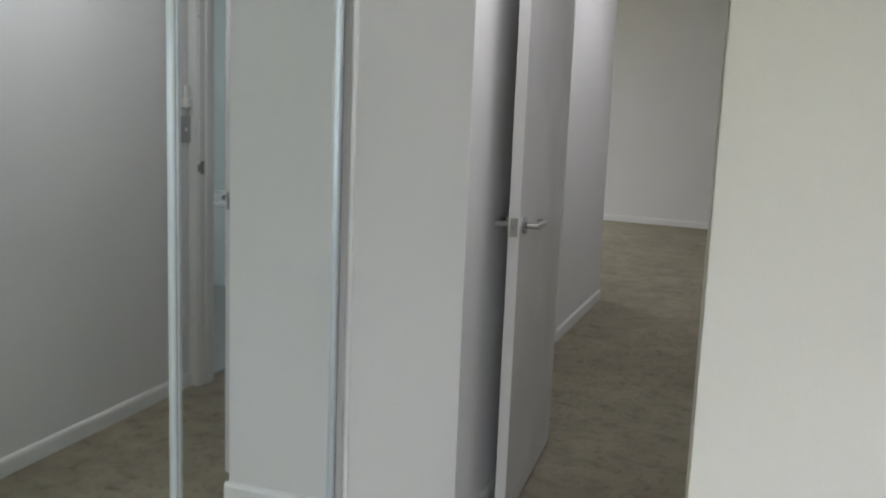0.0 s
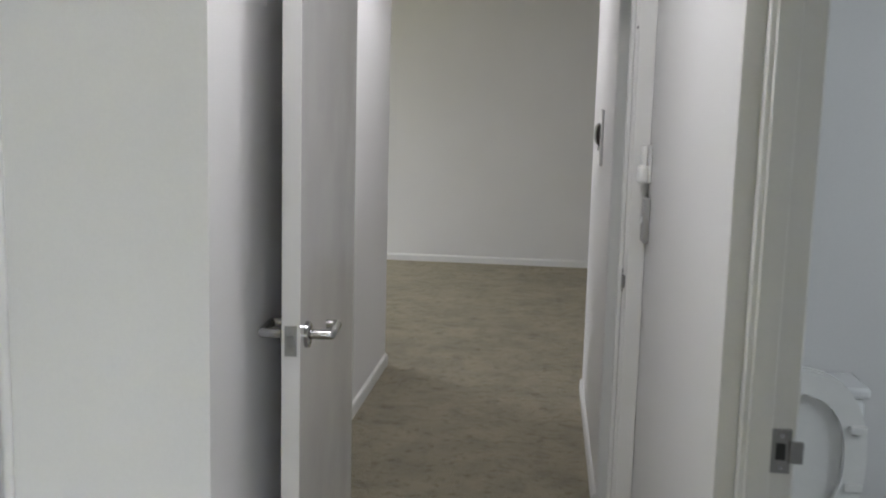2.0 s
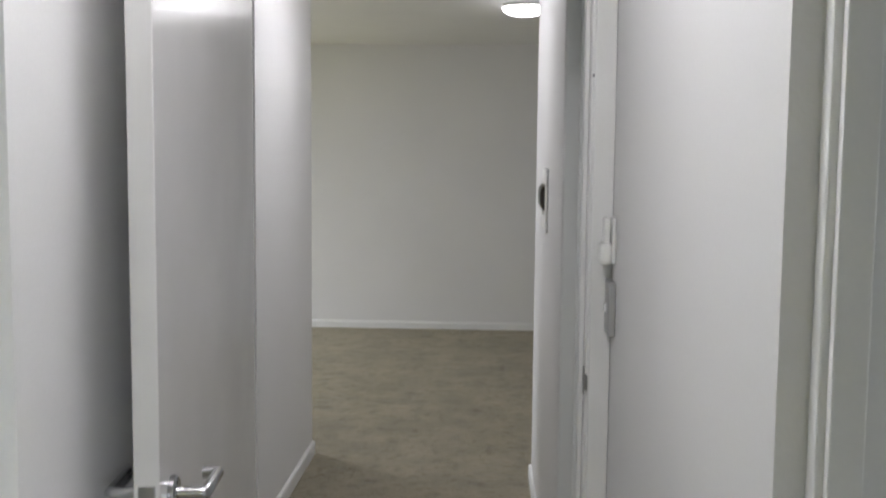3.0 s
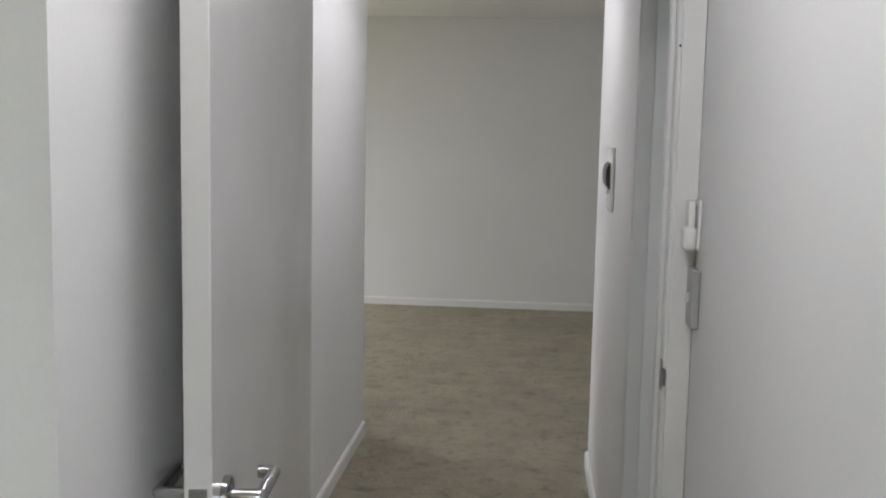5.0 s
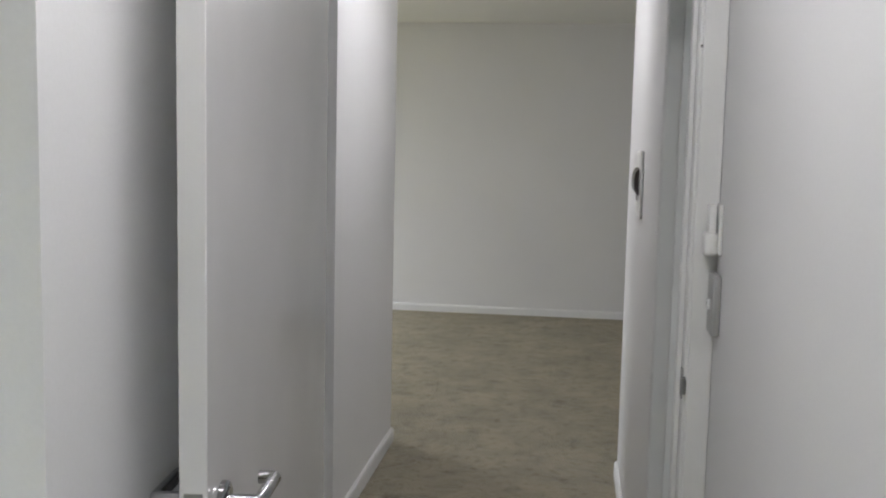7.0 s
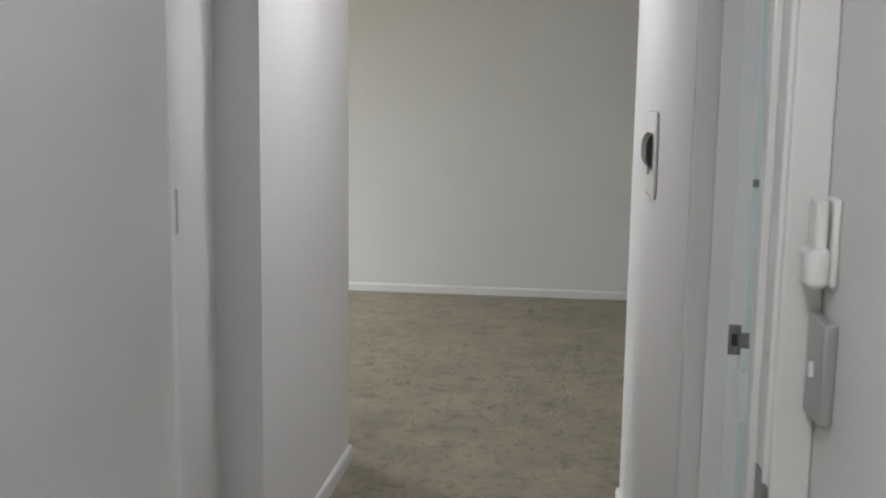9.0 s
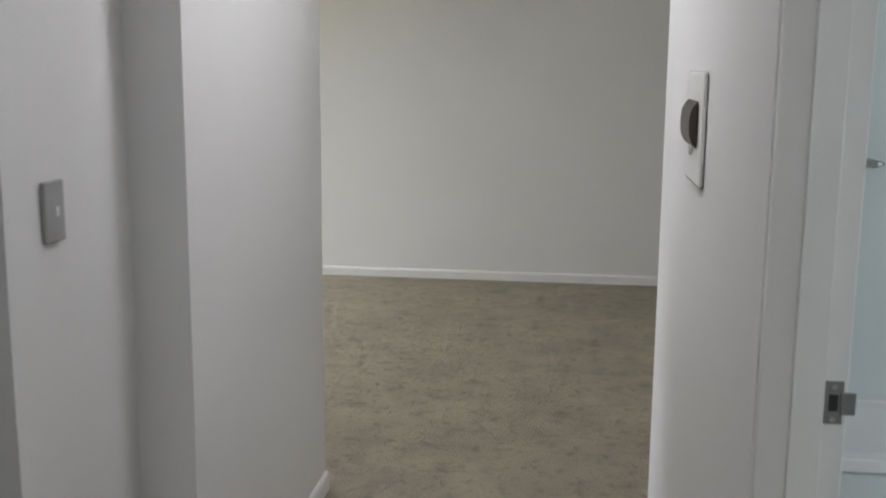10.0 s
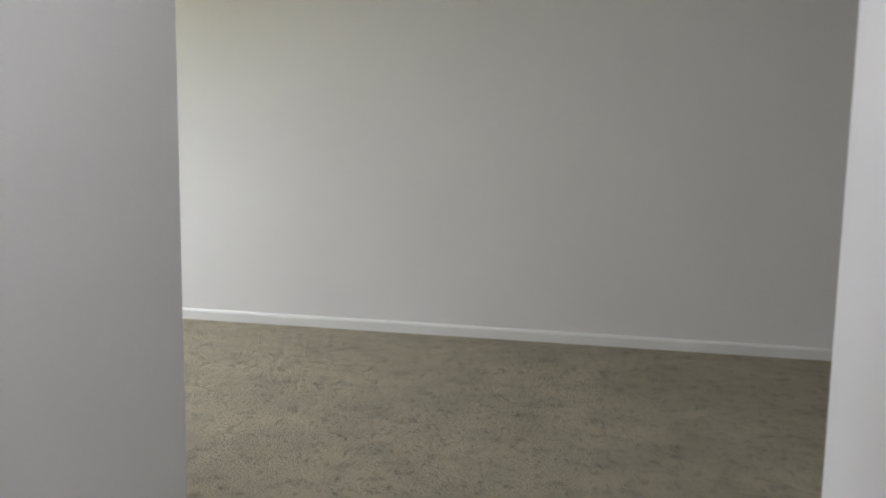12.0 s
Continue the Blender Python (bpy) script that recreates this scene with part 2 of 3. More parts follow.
floor = structure("floor", box(bmesh.new(), -5.2, 3.0, -2.7, FAR_Y + 0.1, -0.1, 0), carpet, "olive-beige cut-pile carpet with foot dents", "carpet")
structure("ceiling", box(bmesh.new(), -5.2, 3.0, -2.7, FAR_Y + 0.1, CEIL, CEIL + 0.12), ceiling_paint, "flat white painted plasterboard ceiling", "ceiling")


def wall(name, x0, x1, y0, y1, z0=0.0, z1=CEIL, mat=wall_paint, label="white painted plasterboard wall"):
    return structure(name, box(bmesh.new(), x0, x1, y0, y1, z0, z1), mat, label, "wall")


# bedroom
wall("wall_nib", WARD_X - 0.62, NIB_X, NIB_Y, DOOR_Y0)
wall("wall_turn", BED_R - 0.002, 3.0, TURN_Y, TURN_Y + 0.10)
wall("wall_bedroom_right", 2.9, 3.0, -2.6, TURN_Y)
wall("wall_bedroom_left", -2.1, WARD_X - 0.62, -2.6, DOOR_Y0)
wall("wall_wardrobe_end", WARD_X - 0.62, WARD_X, 1.06, 1.18)
wall("wall_back_left", -2.1, 0.2, -2.7, -2.6)
wall("wall_back_right", 2.6, 3.0, -2.7, -2.6)
wall("wall_back_over", 0.2, 2.6, -2.7, -2.6, 2.15, CEIL)
wall("wall_back_under", 0.2, 2.6, -2.7, -2.6, 0.0, 0.25)
# passage right wall with the ensuite opening
EN0, EN1, EN_IN = 1.80, 2.714, -0.024
EN_W = 2.720               # square plaster corner beyond the ensuite opening
wall("wall_passage_near", BED_R, EN_IN, TURN_Y + 0.10, EN0)
wall("wall_passage", BED_R, EN_IN, EN_W, DOOR_Y0)
wall("wall_passage_over", BED_R, EN_IN, EN0, EN_W, HEAD, CEIL)
# door wall
wall("wall_door_left", -2.1, JAMB_L - 0.02, DOOR_Y0, DOOR_Y1)
wall("wall_door_right", JAMB_R + 0.02, 1.9, DOOR_Y0, DOOR_Y1)
wall("wall_door_over", JAMB_L - 0.02, JAMB_R + 0.02, DOOR_Y0, DOOR_Y1, HEAD, CEIL)
# hall
BA0, BA1, BA_IN = 4.14, 4.92, -0.055
wall("wall_hall_left", -2.1, HALL_L, RECESS_Y, STEP_Y)
wall("wall_recess", -2.1, -2.0, DOOR_Y1, RECESS_Y)
wall("wall_hall_step", -2.1, STEP_X, STEP_Y, LEFT_END)
structure("wall_hall_right", prism(bmesh.new(), [(-0.173, BA1), (BA_IN, BA1), (BA_IN, RIGHT_END), (-0.187, RIGHT_END)], "z", 0, CEIL), wall_paint, "white painted plasterboard wall", "wall")
wall("wall_hall_over", HALL_R, BA_IN, BA0, BA1, HEAD, CEIL)
# living room
wall("wall_far", -5.2, 3.0, FAR_Y, FAR_Y + 0.1)
wall("wall_living_near_left", -5.2, -2.1, LEFT_END - 0.1, LEFT_END)
wall("wall_living_near_right", BA_IN, 3.0, RIGHT_END - 0.1, RIGHT_END)
wall("wall_living_right", 2.9, 3.0, RIGHT_END, FAR_Y)
wall("wall_living_left_under", -5.2, -5.1, LEFT_END, FAR_Y, 0, 0.25)
wall("wall_living_left_over", -5.2, -5.1, LEFT_END, FAR_Y, 2.15, CEIL)
wall("wall_living_left_near", -5.2, -5.1, LEFT_END, 8.2, 0.25, 2.15)
wall("wall_living_left_far", -5.2, -5.1, 10.3, FAR_Y, 0.25, 2.15)
# wet rooms
wall("wall_ensuite_side", 1.8, 1.9, TURN_Y + 0.1, DOOR_Y0, mat=tile_white, label="pale tiled ensuite wall")
wall("wall_bathroom_side", 1.8, 1.9, DOOR_Y1, RIGHT_END - 0.1, mat=tile_white, label="pale tiled bathroom wall")
structure("ground", box(bmesh.new(), -300, 300, -300, 300, -0.6, -0.5), grass, "green lawn outside the windows", "lawn")


# ---- skirting ----
def skirting(p, q, n, h=0.068, d=0.013):
    """A baseboard with a rounded top along p to q on the floor; n points away from the wall."""
    p, q, n = Vector((*p, 0)), Vector((*q, 0)), Vector((*n, 0))
    prof = [(0, 0), (d, 0), (d, h - 0.016), (d * 0.85, h - 0.008), (d * 0.5, h - 0.002), (0, h)]
    bm = bmesh.new()
    a = [bm.verts.new(p + n * u + Vector((0, 0, v))) for u, v in prof]
    b = [bm.verts.new(q + n * u + Vector((0, 0, v))) for u, v in prof]
    for i in range(len(prof)):
        j = (i + 1) % len(prof)
        bm.faces.new((a[i], b[i], b[j], a[j]))
    bm.faces.new(a), bm.faces.new(b[::-1])
    return structure("baseboard", bm, trim_paint, "white enamel baseboard with rounded top edge", "baseboard")


SK = 0.013
skirting((WARD_X + 0.035, NIB_Y), (NIB_X + SK, NIB_Y), (0, -1))
skirting((NIB_X, NIB_Y), (NIB_X, DOOR_Y0 - 0.012), (1, 0))
skirting((BED_R - SK, TURN_Y), (2.9, TURN_Y), (0, -1))
skirting((BED_R, EN_W + 0.002), (BED_R, DOOR_Y0 - 0.014), (-1, 0))
skirting((-2.0, DOOR_Y1), (-2.0, RECESS_Y), (1, 0))
skirting((-2.0, RECESS_Y), (HALL_L + SK, RECESS_Y), (0, -1))
skirting((HALL_L, RECESS_Y), (HALL_L, STEP_Y), (1, 0))
skirting((HALL_L, STEP_Y), (STEP_X + SK, STEP_Y), (0, -1))
skirting((STEP_X, STEP_Y), (STEP_X, LEFT_END + SK), (1, 0))
skirting((-5.1, LEFT_END), (STEP_X, LEFT_END), (0, 1))
skirting((-0.173, BA1 + 0.002), (-0.187, RIGHT_END + SK), (-1, 0))
skirting((-0.187, RIGHT_END), (2.9, RIGHT_END), (0, 1))
skirting((-5.1, FAR_Y), (2.9, FAR_Y), (0, -1), 0.062)


# ---- doors and frames ----
def architrave(bm, face, edge0, edge1, z1, axis, out):
    """A flat casing with eased edges on the wall plane `face`, from edge0 to edge1."""
    a, b = sorted((edge0, edge1))
    if axis == "y":
        box(bm, a, b, *sorted((face, face + out)), 0, z1, 0.003)
    else:
        box(bm, *sorted((face, face + out)), a, b, 0, z1, 0.003)
    return bm


def strike_plate(parent, x0, x1, y, z0, z1, lip):
    """A chrome strike plate on a face that looks back to the bedroom."""
    plate = part("strike_plate", box(bmesh.new(), x0, x1, y - 0.0025, y, z0, z1, 0.001), plate_metal, parent, "satin chrome strike plate")
    w, zc = x1 - x0, (z0 + z1) / 2
    part("lip", box(bmesh.new(), x1 - 0.004, x1 + lip, y - 0.007, y - 0.003, zc - 0.016, zc + 0.016, 0.0015), plate_metal, plate)
    # raised dark patch in place of the shaded opening
    part("bolt_hole_patch", box(bmesh.new(), x0 + 0.25 * w, x0 + 0.72 * w, y - 0.0035, y - 0.0022, zc - 0.012, zc + 0.012), hole_dark, plate, "dark patch for the shaded bolt opening")
    for dz in (-0.023, 0.023):
        part("screw", lathe(bmesh.new(), [(0.0035, -0.0036), (0.0035, -0.0020)], (x0 + 0.5 * w, y, zc + dz), "y", 12), steel, plate)
    return plate


# bedroom doorway
frame_1 = thing("door_frame_1", (JAMB_R, DOOR_Y0, 0), "white enamel timber door frame of the bedroom", "door frame", kind="structure")
part("jamb", box(bmesh.new(), JAMB_R, JAMB_R + 0.02, DOOR_Y0 - 0.004, DOOR_Y1 + 0.004, 0, HEAD, 0.002), trim_paint, frame_1)
part("jamb", box(bmesh.new(), JAMB_L - 0.02, JAMB_L, DOOR_Y0 - 0.004, DOOR_Y1 + 0.004, 0, HEAD, 0.002), trim_paint, frame_1)
part("head", box(bmesh.new(), JAMB_L, JAMB_R, DOOR_Y0 - 0.004, DOOR_Y1 + 0.004, HEAD - 0.02, HEAD, 0.002), trim_paint, frame_1)
part("stop", box(bmesh.new(), JAMB_R - 0.010, JAMB_R, DOOR_Y0 + 0.04, DOOR_Y0 + 0.075, 0, HEAD - 0.02, 0.002), trim_paint, frame_1)
part("stop", box(bmesh.new(), JAMB_L, JAMB_L + 0.012, DOOR_Y0 + 0.04, DOOR_Y0 + 0.075, 0, HEAD - 0.02, 0.002), trim_paint, frame_1)
part("architrave", architrave(bmesh.new(), DOOR_Y0, JAMB_R + 0.006, BED_R - 0.001, HEAD + 0.04, "y", -0.014), trim_paint, frame_1)
part("architrave", architrave(bmesh.new(), DOOR_Y1, JAMB_L - 0.062, JAMB_L - 0.006, HEAD + 0.04, "y", 0.014), trim_paint, frame_1)
part("strike_plate", box(bmesh.new(), JAMB_R - 0.0025, JAMB_R, DOOR_Y0 + 0.002, DOOR_Y0 + 0.030, 0.985, 1.045, 0.001), plate_metal, frame_1, "satin chrome strike plate")
part("strike_lip", box(bmesh.new(), JAMB_R - 0.005, JAMB_R + 0.004, DOOR_Y0 - 0.016, DOOR_Y0 - 0.003, 0.998, 1.032, 0.002), plate_metal, frame_1, "satin chrome strike lip")
# dark disc on the jamb edge paints the shade of a hole
part("pin_hole_patch", lathe(bmesh.new(), [(0.003, -0.001), (0.003, 0.0005)], (JAMB_R + 0.005, DOOR_Y0 - 0.004, 1.678), "y", 12), hole_dark, frame_1, "small dark disc for a shaded hole")
hung(frame_1)

# bedroom door, folded back towards the nib
LATCH, HINGE = Vector((-0.877, 3.155, 0)), Vector((-0.943, DOOR_Y0 - 0.003, 0))


def lever(parent, sign, y, z, face):
    """A return-to-door lever on a round rose; sign: the side of the leaf."""
    rose = part("rose", lathe(bmesh.new(), [(0.024, 0), (0.0265, sign * 0.001), (0.0265, sign * 0.008), (0.024, sign * 0.010)], (face, y, z), "x", 32), steel, parent)
    pts = [(face + sign * 0.004, y, z), (face + sign * 0.0475, y, z)]
    for k in range(1, 4):
        a = radians(30 * k)
        pts.append((face + sign * (0.0475 + 0.0025 * math.sin(a)), y + 0.0025 * (1 - math.cos(a)), z))
    pts += [(face + sign * 0.050, y + 0.094, z)]
    for k in range(1, 4):
        a = radians(30 * k)
        pts.append((face + sign * (0.050 - 0.0025 * (1 - math.cos(a))), y + 0.094 + 0.0025 * math.sin(a), z))
    pts += [(face + sign * 0.028, y + 0.0965, z)]
    part("lever", tube(bmesh.new(), pts, 0.0095, 18), steel, parent, "satin chrome return lever")
    return rose


def bedroom_door():
    leaf_len = (HINGE - LATCH).length
    door = thing("door_1", (0, 0, 0), "white flush bedroom door standing open with chrome levers", "door", kind="structure")
    t = 0.036
    part("leaf", box(bmesh.new(), 0, t, 0, leaf_len, 0.018, 2.035, 0.0015), door_paint, door)
    handle = part("door_handle", lathe(bmesh.new(), [(0.006, -0.004), (0.006, t + 0.004)], (0, 0.062, 1.018), "x", 12), steel, door, "satin chrome lever handle pair")
    lever(handle, 1, 0.062, 1.018, t)
    lever(handle, -1, 0.062, 1.018, 0)
    plate = part("latch_plate", box(bmesh.new(), 0.006, t - 0.006, -0.0015, 0.003, 0.988, 1.048, 0.0008), plate_metal, door, "satin chrome latch plate")
    part("latch_bolt", prism(bmesh.new(), [(0.0125, 0.0), (0.0235, 0.0), (0.0235, -0.003), (0.0125, -0.011)], "z", 1.007, 1.029), plate_metal, plate)
    for dz in (0.994, 1.042):
        part("screw", lathe(bmesh.new(), [(0.0035, -0.0022), (0.0035, -0.001)], (t / 2, 0, dz), "y", 12), plate_metal, plate)
    for z in (0.25, 1.05, 1.82):
        part("hinge", tube(bmesh.new(), [(-0.004, leaf_len - 0.001, z - 0.05), (-0.004, leaf_len - 0.001, z + 0.05)], 0.006, 12), steel, door, "chrome hinge knuckle")
    d = (HINGE - LATCH).normalized()
    door.matrix_world = Matrix.Translation(LATCH) @ Matrix.Rotation(math.atan2(-d.x, d.y), 4, "Z")
    return door


bedroom_door()

# ensuite doorway
frame_2 = thing("door_frame_2", (BED_R, EN1, 0), "white enamel timber door frame of the ensuite", "door frame", kind="structure")
part("jamb", box(bmesh.new(), BED_R + 0.028, EN_IN + 0.003, EN1 - 0.02, EN_W - 0.001, 0, HEAD - 0.001, 0.003), trim_paint, frame_2)
part("jamb", box(bmesh.new(), BED_R - 0.003, EN_IN + 0.003, EN0, EN0 + 0.02, 0, HEAD, 0.002), trim_paint, frame_2)
part("head", box(bmesh.new(), BED_R - 0.003, EN_IN + 0.003, EN0 + 0.02, EN1 - 0.02, HEAD - 0.02, HEAD, 0.002), trim_paint, frame_2)
part("stop", box(bmesh.new(), -0.089, -0.057, EN1 - 0.032, EN1 - 0.02, 0, HEAD - 0.02, 0.002), trim_paint, frame_2)
part("architrave", architrave(bmesh.new(), BED_R, EN0 - 0.05, EN0 + 0.014, HEAD + 0.05, "x", -0.017), trim_paint, frame_2)
strike_plate(frame_2, -0.056, -0.028, EN1 - 0.02, 0.982, 1.046, 0.016)
hung(frame_2)

# bathroom doorway
frame_3 = thing("door_frame_3", (HALL_R, BA1, 0), "white enamel timber door frame of the bathroom", "door frame", kind="structure")
part("jamb", box(bmesh.new(), -0.170, BA_IN + 0.003, BA1 - 0.02, BA1 - 0.001, 0, HEAD, 0.002), trim_paint, frame_3)
part("jamb", box(bmesh.new(), HALL_R + 0.03, BA_IN + 0.003, BA0 - 0.006, BA0 + 0.012, 0, HEAD, 0.002), trim_paint, frame_3)
part("head", box(bmesh.new(), HALL_R + 0.02, BA_IN + 0.003, BA0 + 0.012, BA1 - 0.02, HEAD - 0.02, HEAD, 0.002), trim_paint, frame_3)
part("stop", box(bmesh.new(), -0.129, -0.0855, BA1 - 0.032, BA1 - 0.02, 0, HEAD - 0.02, 0.002), trim_paint, frame_3)
strike_plate(frame_3, -0.084, -0.058, BA1 - 0.02, 0.974, 1.036, 0.016)
hung(frame_3)

# ---- mirrored wardrobe ----
ward = thing("mirrored_wardrobe", (WARD_X, 1.7, 0), "built-in wardrobe with aluminium-framed sliding mirror doors", "wardrobe")


def mirror_door(x, y0, y1, near, far):
    z0, z1 = 0.035, 2.09
    pane = part("mirror_door", box(bmesh.new(), x - 0.004, x, y0 + 0.014, y1 - 0.014, z0 + 0.02, z1 - 0.02), mirror_glass, ward, "tall silver mirror panel", smooth=False)
    for a, b in ((y0, y0 + near), (y1 - far, y1)):
        bm = box(bmesh.new(), x - 0.012, x + 0.010, a, b, z0, z1, 0.005, 3)
        part("stile", bm, aluminium, pane, "rounded silver aluminium stile")
    # a thin darker strip down each stile paints the shade of a slot
    for a, b in ((y0, y0 + near), (y1 - far, y1)):
        m = (a + b) / 2
        part("stile_line", box(bmesh.new(), x + 0.0095, x + 0.0103, m - 0.0012, m + 0.0012, z0 + 0.01, z1 - 0.01), plate_metal, pane, "fine dark line painted as a shaded slot")
    for a, b in ((z0, z0 + 0.03), (z1 - 0.03, z1)):
        part("rail", box(bmesh.new(), x - 0.012, x + 0.010, y0 + near, y1 - far, a, b, 0.003), aluminium, pane)


MID = 2.075
mirror_door(WARD_X, MID + 0.001, NIB_Y - 0.040, 0.016, 0.026)
mirror_door(WARD_X + 0.002, 1.19, MID - 0.001, 0.026, 0.016)
# black strip added to darken the gap between end stile and channel
part("gap_strip", box(bmesh.new(), WARD_X - 0.005, WARD_X + 0.004, NIB_Y - 0.0395, NIB_Y - 0.0345, 0.035, 2.09), rubber, ward, "thin black strip that darkens the gap beside the stile", smooth=False)
part("bottom_track", box(bmesh.new(), WARD_X - 0.03, WARD_X + 0.022, 1.183, NIB_Y - 0.003, 0.0, 0.03, 0.003), aluminium, ward)
part("top_track", box(bmesh.new(), WARD_X - 0.03, WARD_X + 0.022, 1.183, NIB_Y - 0.003, 2.10, 2.15, 0.003), aluminium, ward)
# the darker plate metal puts the channel's shade into its colour
part("side_channel", box(bmesh.new(), WARD_X - 0.03, WARD_X - 0.006, NIB_Y - 0.034, NIB_Y - 0.002, 0.03, 2.10, 0.003), plate_metal, ward, "aluminium side channel, coloured darker for its shade")
part("cover_strip", tube(bmesh.new(), [(WARD_X + 0.030, NIB_Y - 0.006, 0.0), (WARD_X + 0.030, NIB_Y - 0.006, 2.15)], 0.011, 16), trim_paint, ward, "rounded white edge strip")
part("bulkhead", box(bmesh.new(), WARD_X - 0.03, WARD_X, 1.183, NIB_Y - 0.002, 2.15, CEIL), wall_paint, ward)
hung(ward)

# ---- door stop ----
stop = thing("door_stop", (NIB_X + SK, 3.19, 0.05), "chrome door stop with black tip on the baseboard", "door stop")
part("rod", lathe(bmesh.new(), [(0.016, 0.0), (0.016, 0.004), (0.007, 0.006), (0.007, 0.05)], (NIB_X + SK, 3.19, 0.05), "x", 20), white_plastic, stop)
part("tip", lathe(bmesh.new(), [(0.010, 0.05), (0.011, 0.054), (0.010, 0.062), (0.006, 0.064)], (NIB_X + SK, 3.19, 0.05), "x", 20), rubber, stop, "black rubber tip")
hung(stop)


# ---- switches ----
def light_switch(x, sign, y0, z0, label, d=0.016):
    """A silver switch plate on a wall at x; sign: the way it faces."""
    w, h = 0.074, 0.116
    sw = thing("light_switch", (x, y0 + w / 2, z0 + h / 2), label, "light switch", "silver light switches")
    part("plate", box(bmesh.new(), *sorted((x, x + sign * d)), y0, y0 + w, z0, z0 + h, 0.004, 3), silver_plastic, sw)
    part("rocker", box(bmesh.new(), *sorted((x + sign * (d - 0.001), x + sign * (d + 0.0055))), y0 + w / 2 - 0.006, y0 + w / 2 + 0.006, z0 + h / 2 - 0.010, z0 + h / 2 + 0.010, 0.002), porcelain, sw, "small white rocker")
    return hung(sw)


light_switch(BED_R, -1, 3.930, 1.130, "silver light switch plate with small white rocker")
light_switch(HALL_L, 1, 5.222, 1.130, "silver light switch plate on the hall wall", 0.010)

# remote control in its wall holder
rem = thing("remote_holder", (BED_R, 3.98, 1.32), "white fan remote standing in a wall holder", "remote control")
y0, x = 3.947, BED_R
part("backplate", box(bmesh.new(), x - 0.008, x, y0, y0 + 0.050, 1.281, 1.381, 0.005, 3), white_plastic, rem)
part("pocket", box(bmesh.new(), x - 0.034, x - 0.007, y0 + 0.001, y0 + 0.049, 1.279, 1.328, 0.011, 4), white_plastic, rem)
part("remote", box(bmesh.new(), x - 0.026, x - 0.012, y0 + 0.007, y0 + 0.043, 1.300, 1.379, 0.004, 3), white_plastic, rem, "slim white remote control")
hung(rem)

# ---- switchboard ----
sb = thing("switchboard", (HALL_R, 5.78, 1.33), "white recessed switchboard with curved smoke-grey cover", "switchboard")
x = -0.180
part("plate", box(bmesh.new(), x - 0.010, x, 5.58, 5.85, 1.220, 1.455, 0.008, 3), white_plastic, sb)
cov = []
for k in range(13):
    a = -1 + 2 * k / 12
    cov.append((x - 0.012 - 0.016 * (1 - abs(a) ** 3.4), 1.346 + 0.048 * a))
part("cover", prism(bmesh.new(), cov, "y", 5.632, 5.818), smoke_plastic, sb, "curved smoke-grey plastic cover")
part("tab", lathe(bmesh.new(), [(0.012, 0.0), (0.012, -0.005), (0.009, -0.007)], (x - 0.010, 5.735, 1.290), "x", 20), white_plastic, sb)
hung(sb)


# ---- ceiling lights ----
def oyster(x, y, glow, s=1.0):
    lamp = thing("ceiling_light", (x, y, CEIL), "round opal oyster ceiling light, switched on", "ceiling light", "oyster ceiling lights")
    part("base", lathe(bmesh.new(), [(0.165 * s, 0.0), (0.168 * s, -0.012), (0.160 * s, -0.018)], (x, y, CEIL - 0.001), "z", 48), white_plastic, lamp)
    part("diffuser", lathe(bmesh.new(), [(0.158 * s, -0.017), (0.150 * s, -0.036), (0.125 * s, -0.050), (0.08 * s, -0.060), (0.03 * s, -0.064), (0.0, -0.065)], (x, y, CEIL), "z", 48), glow, lamp, "glowing opal diffuser")
    return hung(lamp)


oyster(-0.20, 8.15, opal, 0.88)
oyster(-0.72, 5.92, opal_hall)
# unseen lamp, added to light the passage walls
oyster(-0.65, 2.97, opal_passage)

# ---- ensuite ----
structure("floor_ensuite", box(bmesh.new(), BED_R + 0.03, 1.8, TURN_Y + 0.1, DOOR_Y0, 0.0, 0.012), tile_floor, "grey tiled ensuite floor", "floor")


def oval(a, b, n=40, power=2.4):
    out = []
    for k in range(n):
        t = 2 * math.pi * k / n
        c, s = math.cos(t), math.sin(t)
        out.append((a * math.copysign(abs(c) ** (2 / power), c), b * math.copysign(abs(s) ** (2 / power), s)))
    return out


def ring_solid(bm, outer, inner, y0, y1, cx, cz, lean):
    """A flat ring (or a plate, with no inner line) standing up, leaning back by `lean` metres a metre."""
    def v(p, y):
        return bm.verts.new((cx + p[0], y + lean * p[1], cz + p[1]))
    o0, o1 = [v(p, y0) for p in outer], [v(p, y1) for p in outer]
    n = len(outer)
    if inner:
        i0, i1 = [v(p, y0) for p in inner], [v(p, y1) for p in inner]
    for k in range(n):
        j = (k + 1) % n
        bm.faces.new((o0[k], o0[j], o1[j], o1[k]))
        if inner:
            bm.faces.new((i0[k], i1[k], i1[j], i0[j]))
            bm.faces.new((o0[k], i0[k], i0[j], o0[j]))
            bm.faces.new((o1[k], o1[j], i1[j], i1[k]))
    if not inner:
        bm.faces.new(o0[::-1]), bm.faces.new(o1)
    bmesh.ops.bevel(bm, geom=[e for e in bm.edges if e.calc_face_angle(0) > 0.9], offset=0.005, segments=2, affect="EDGES")
    return bm


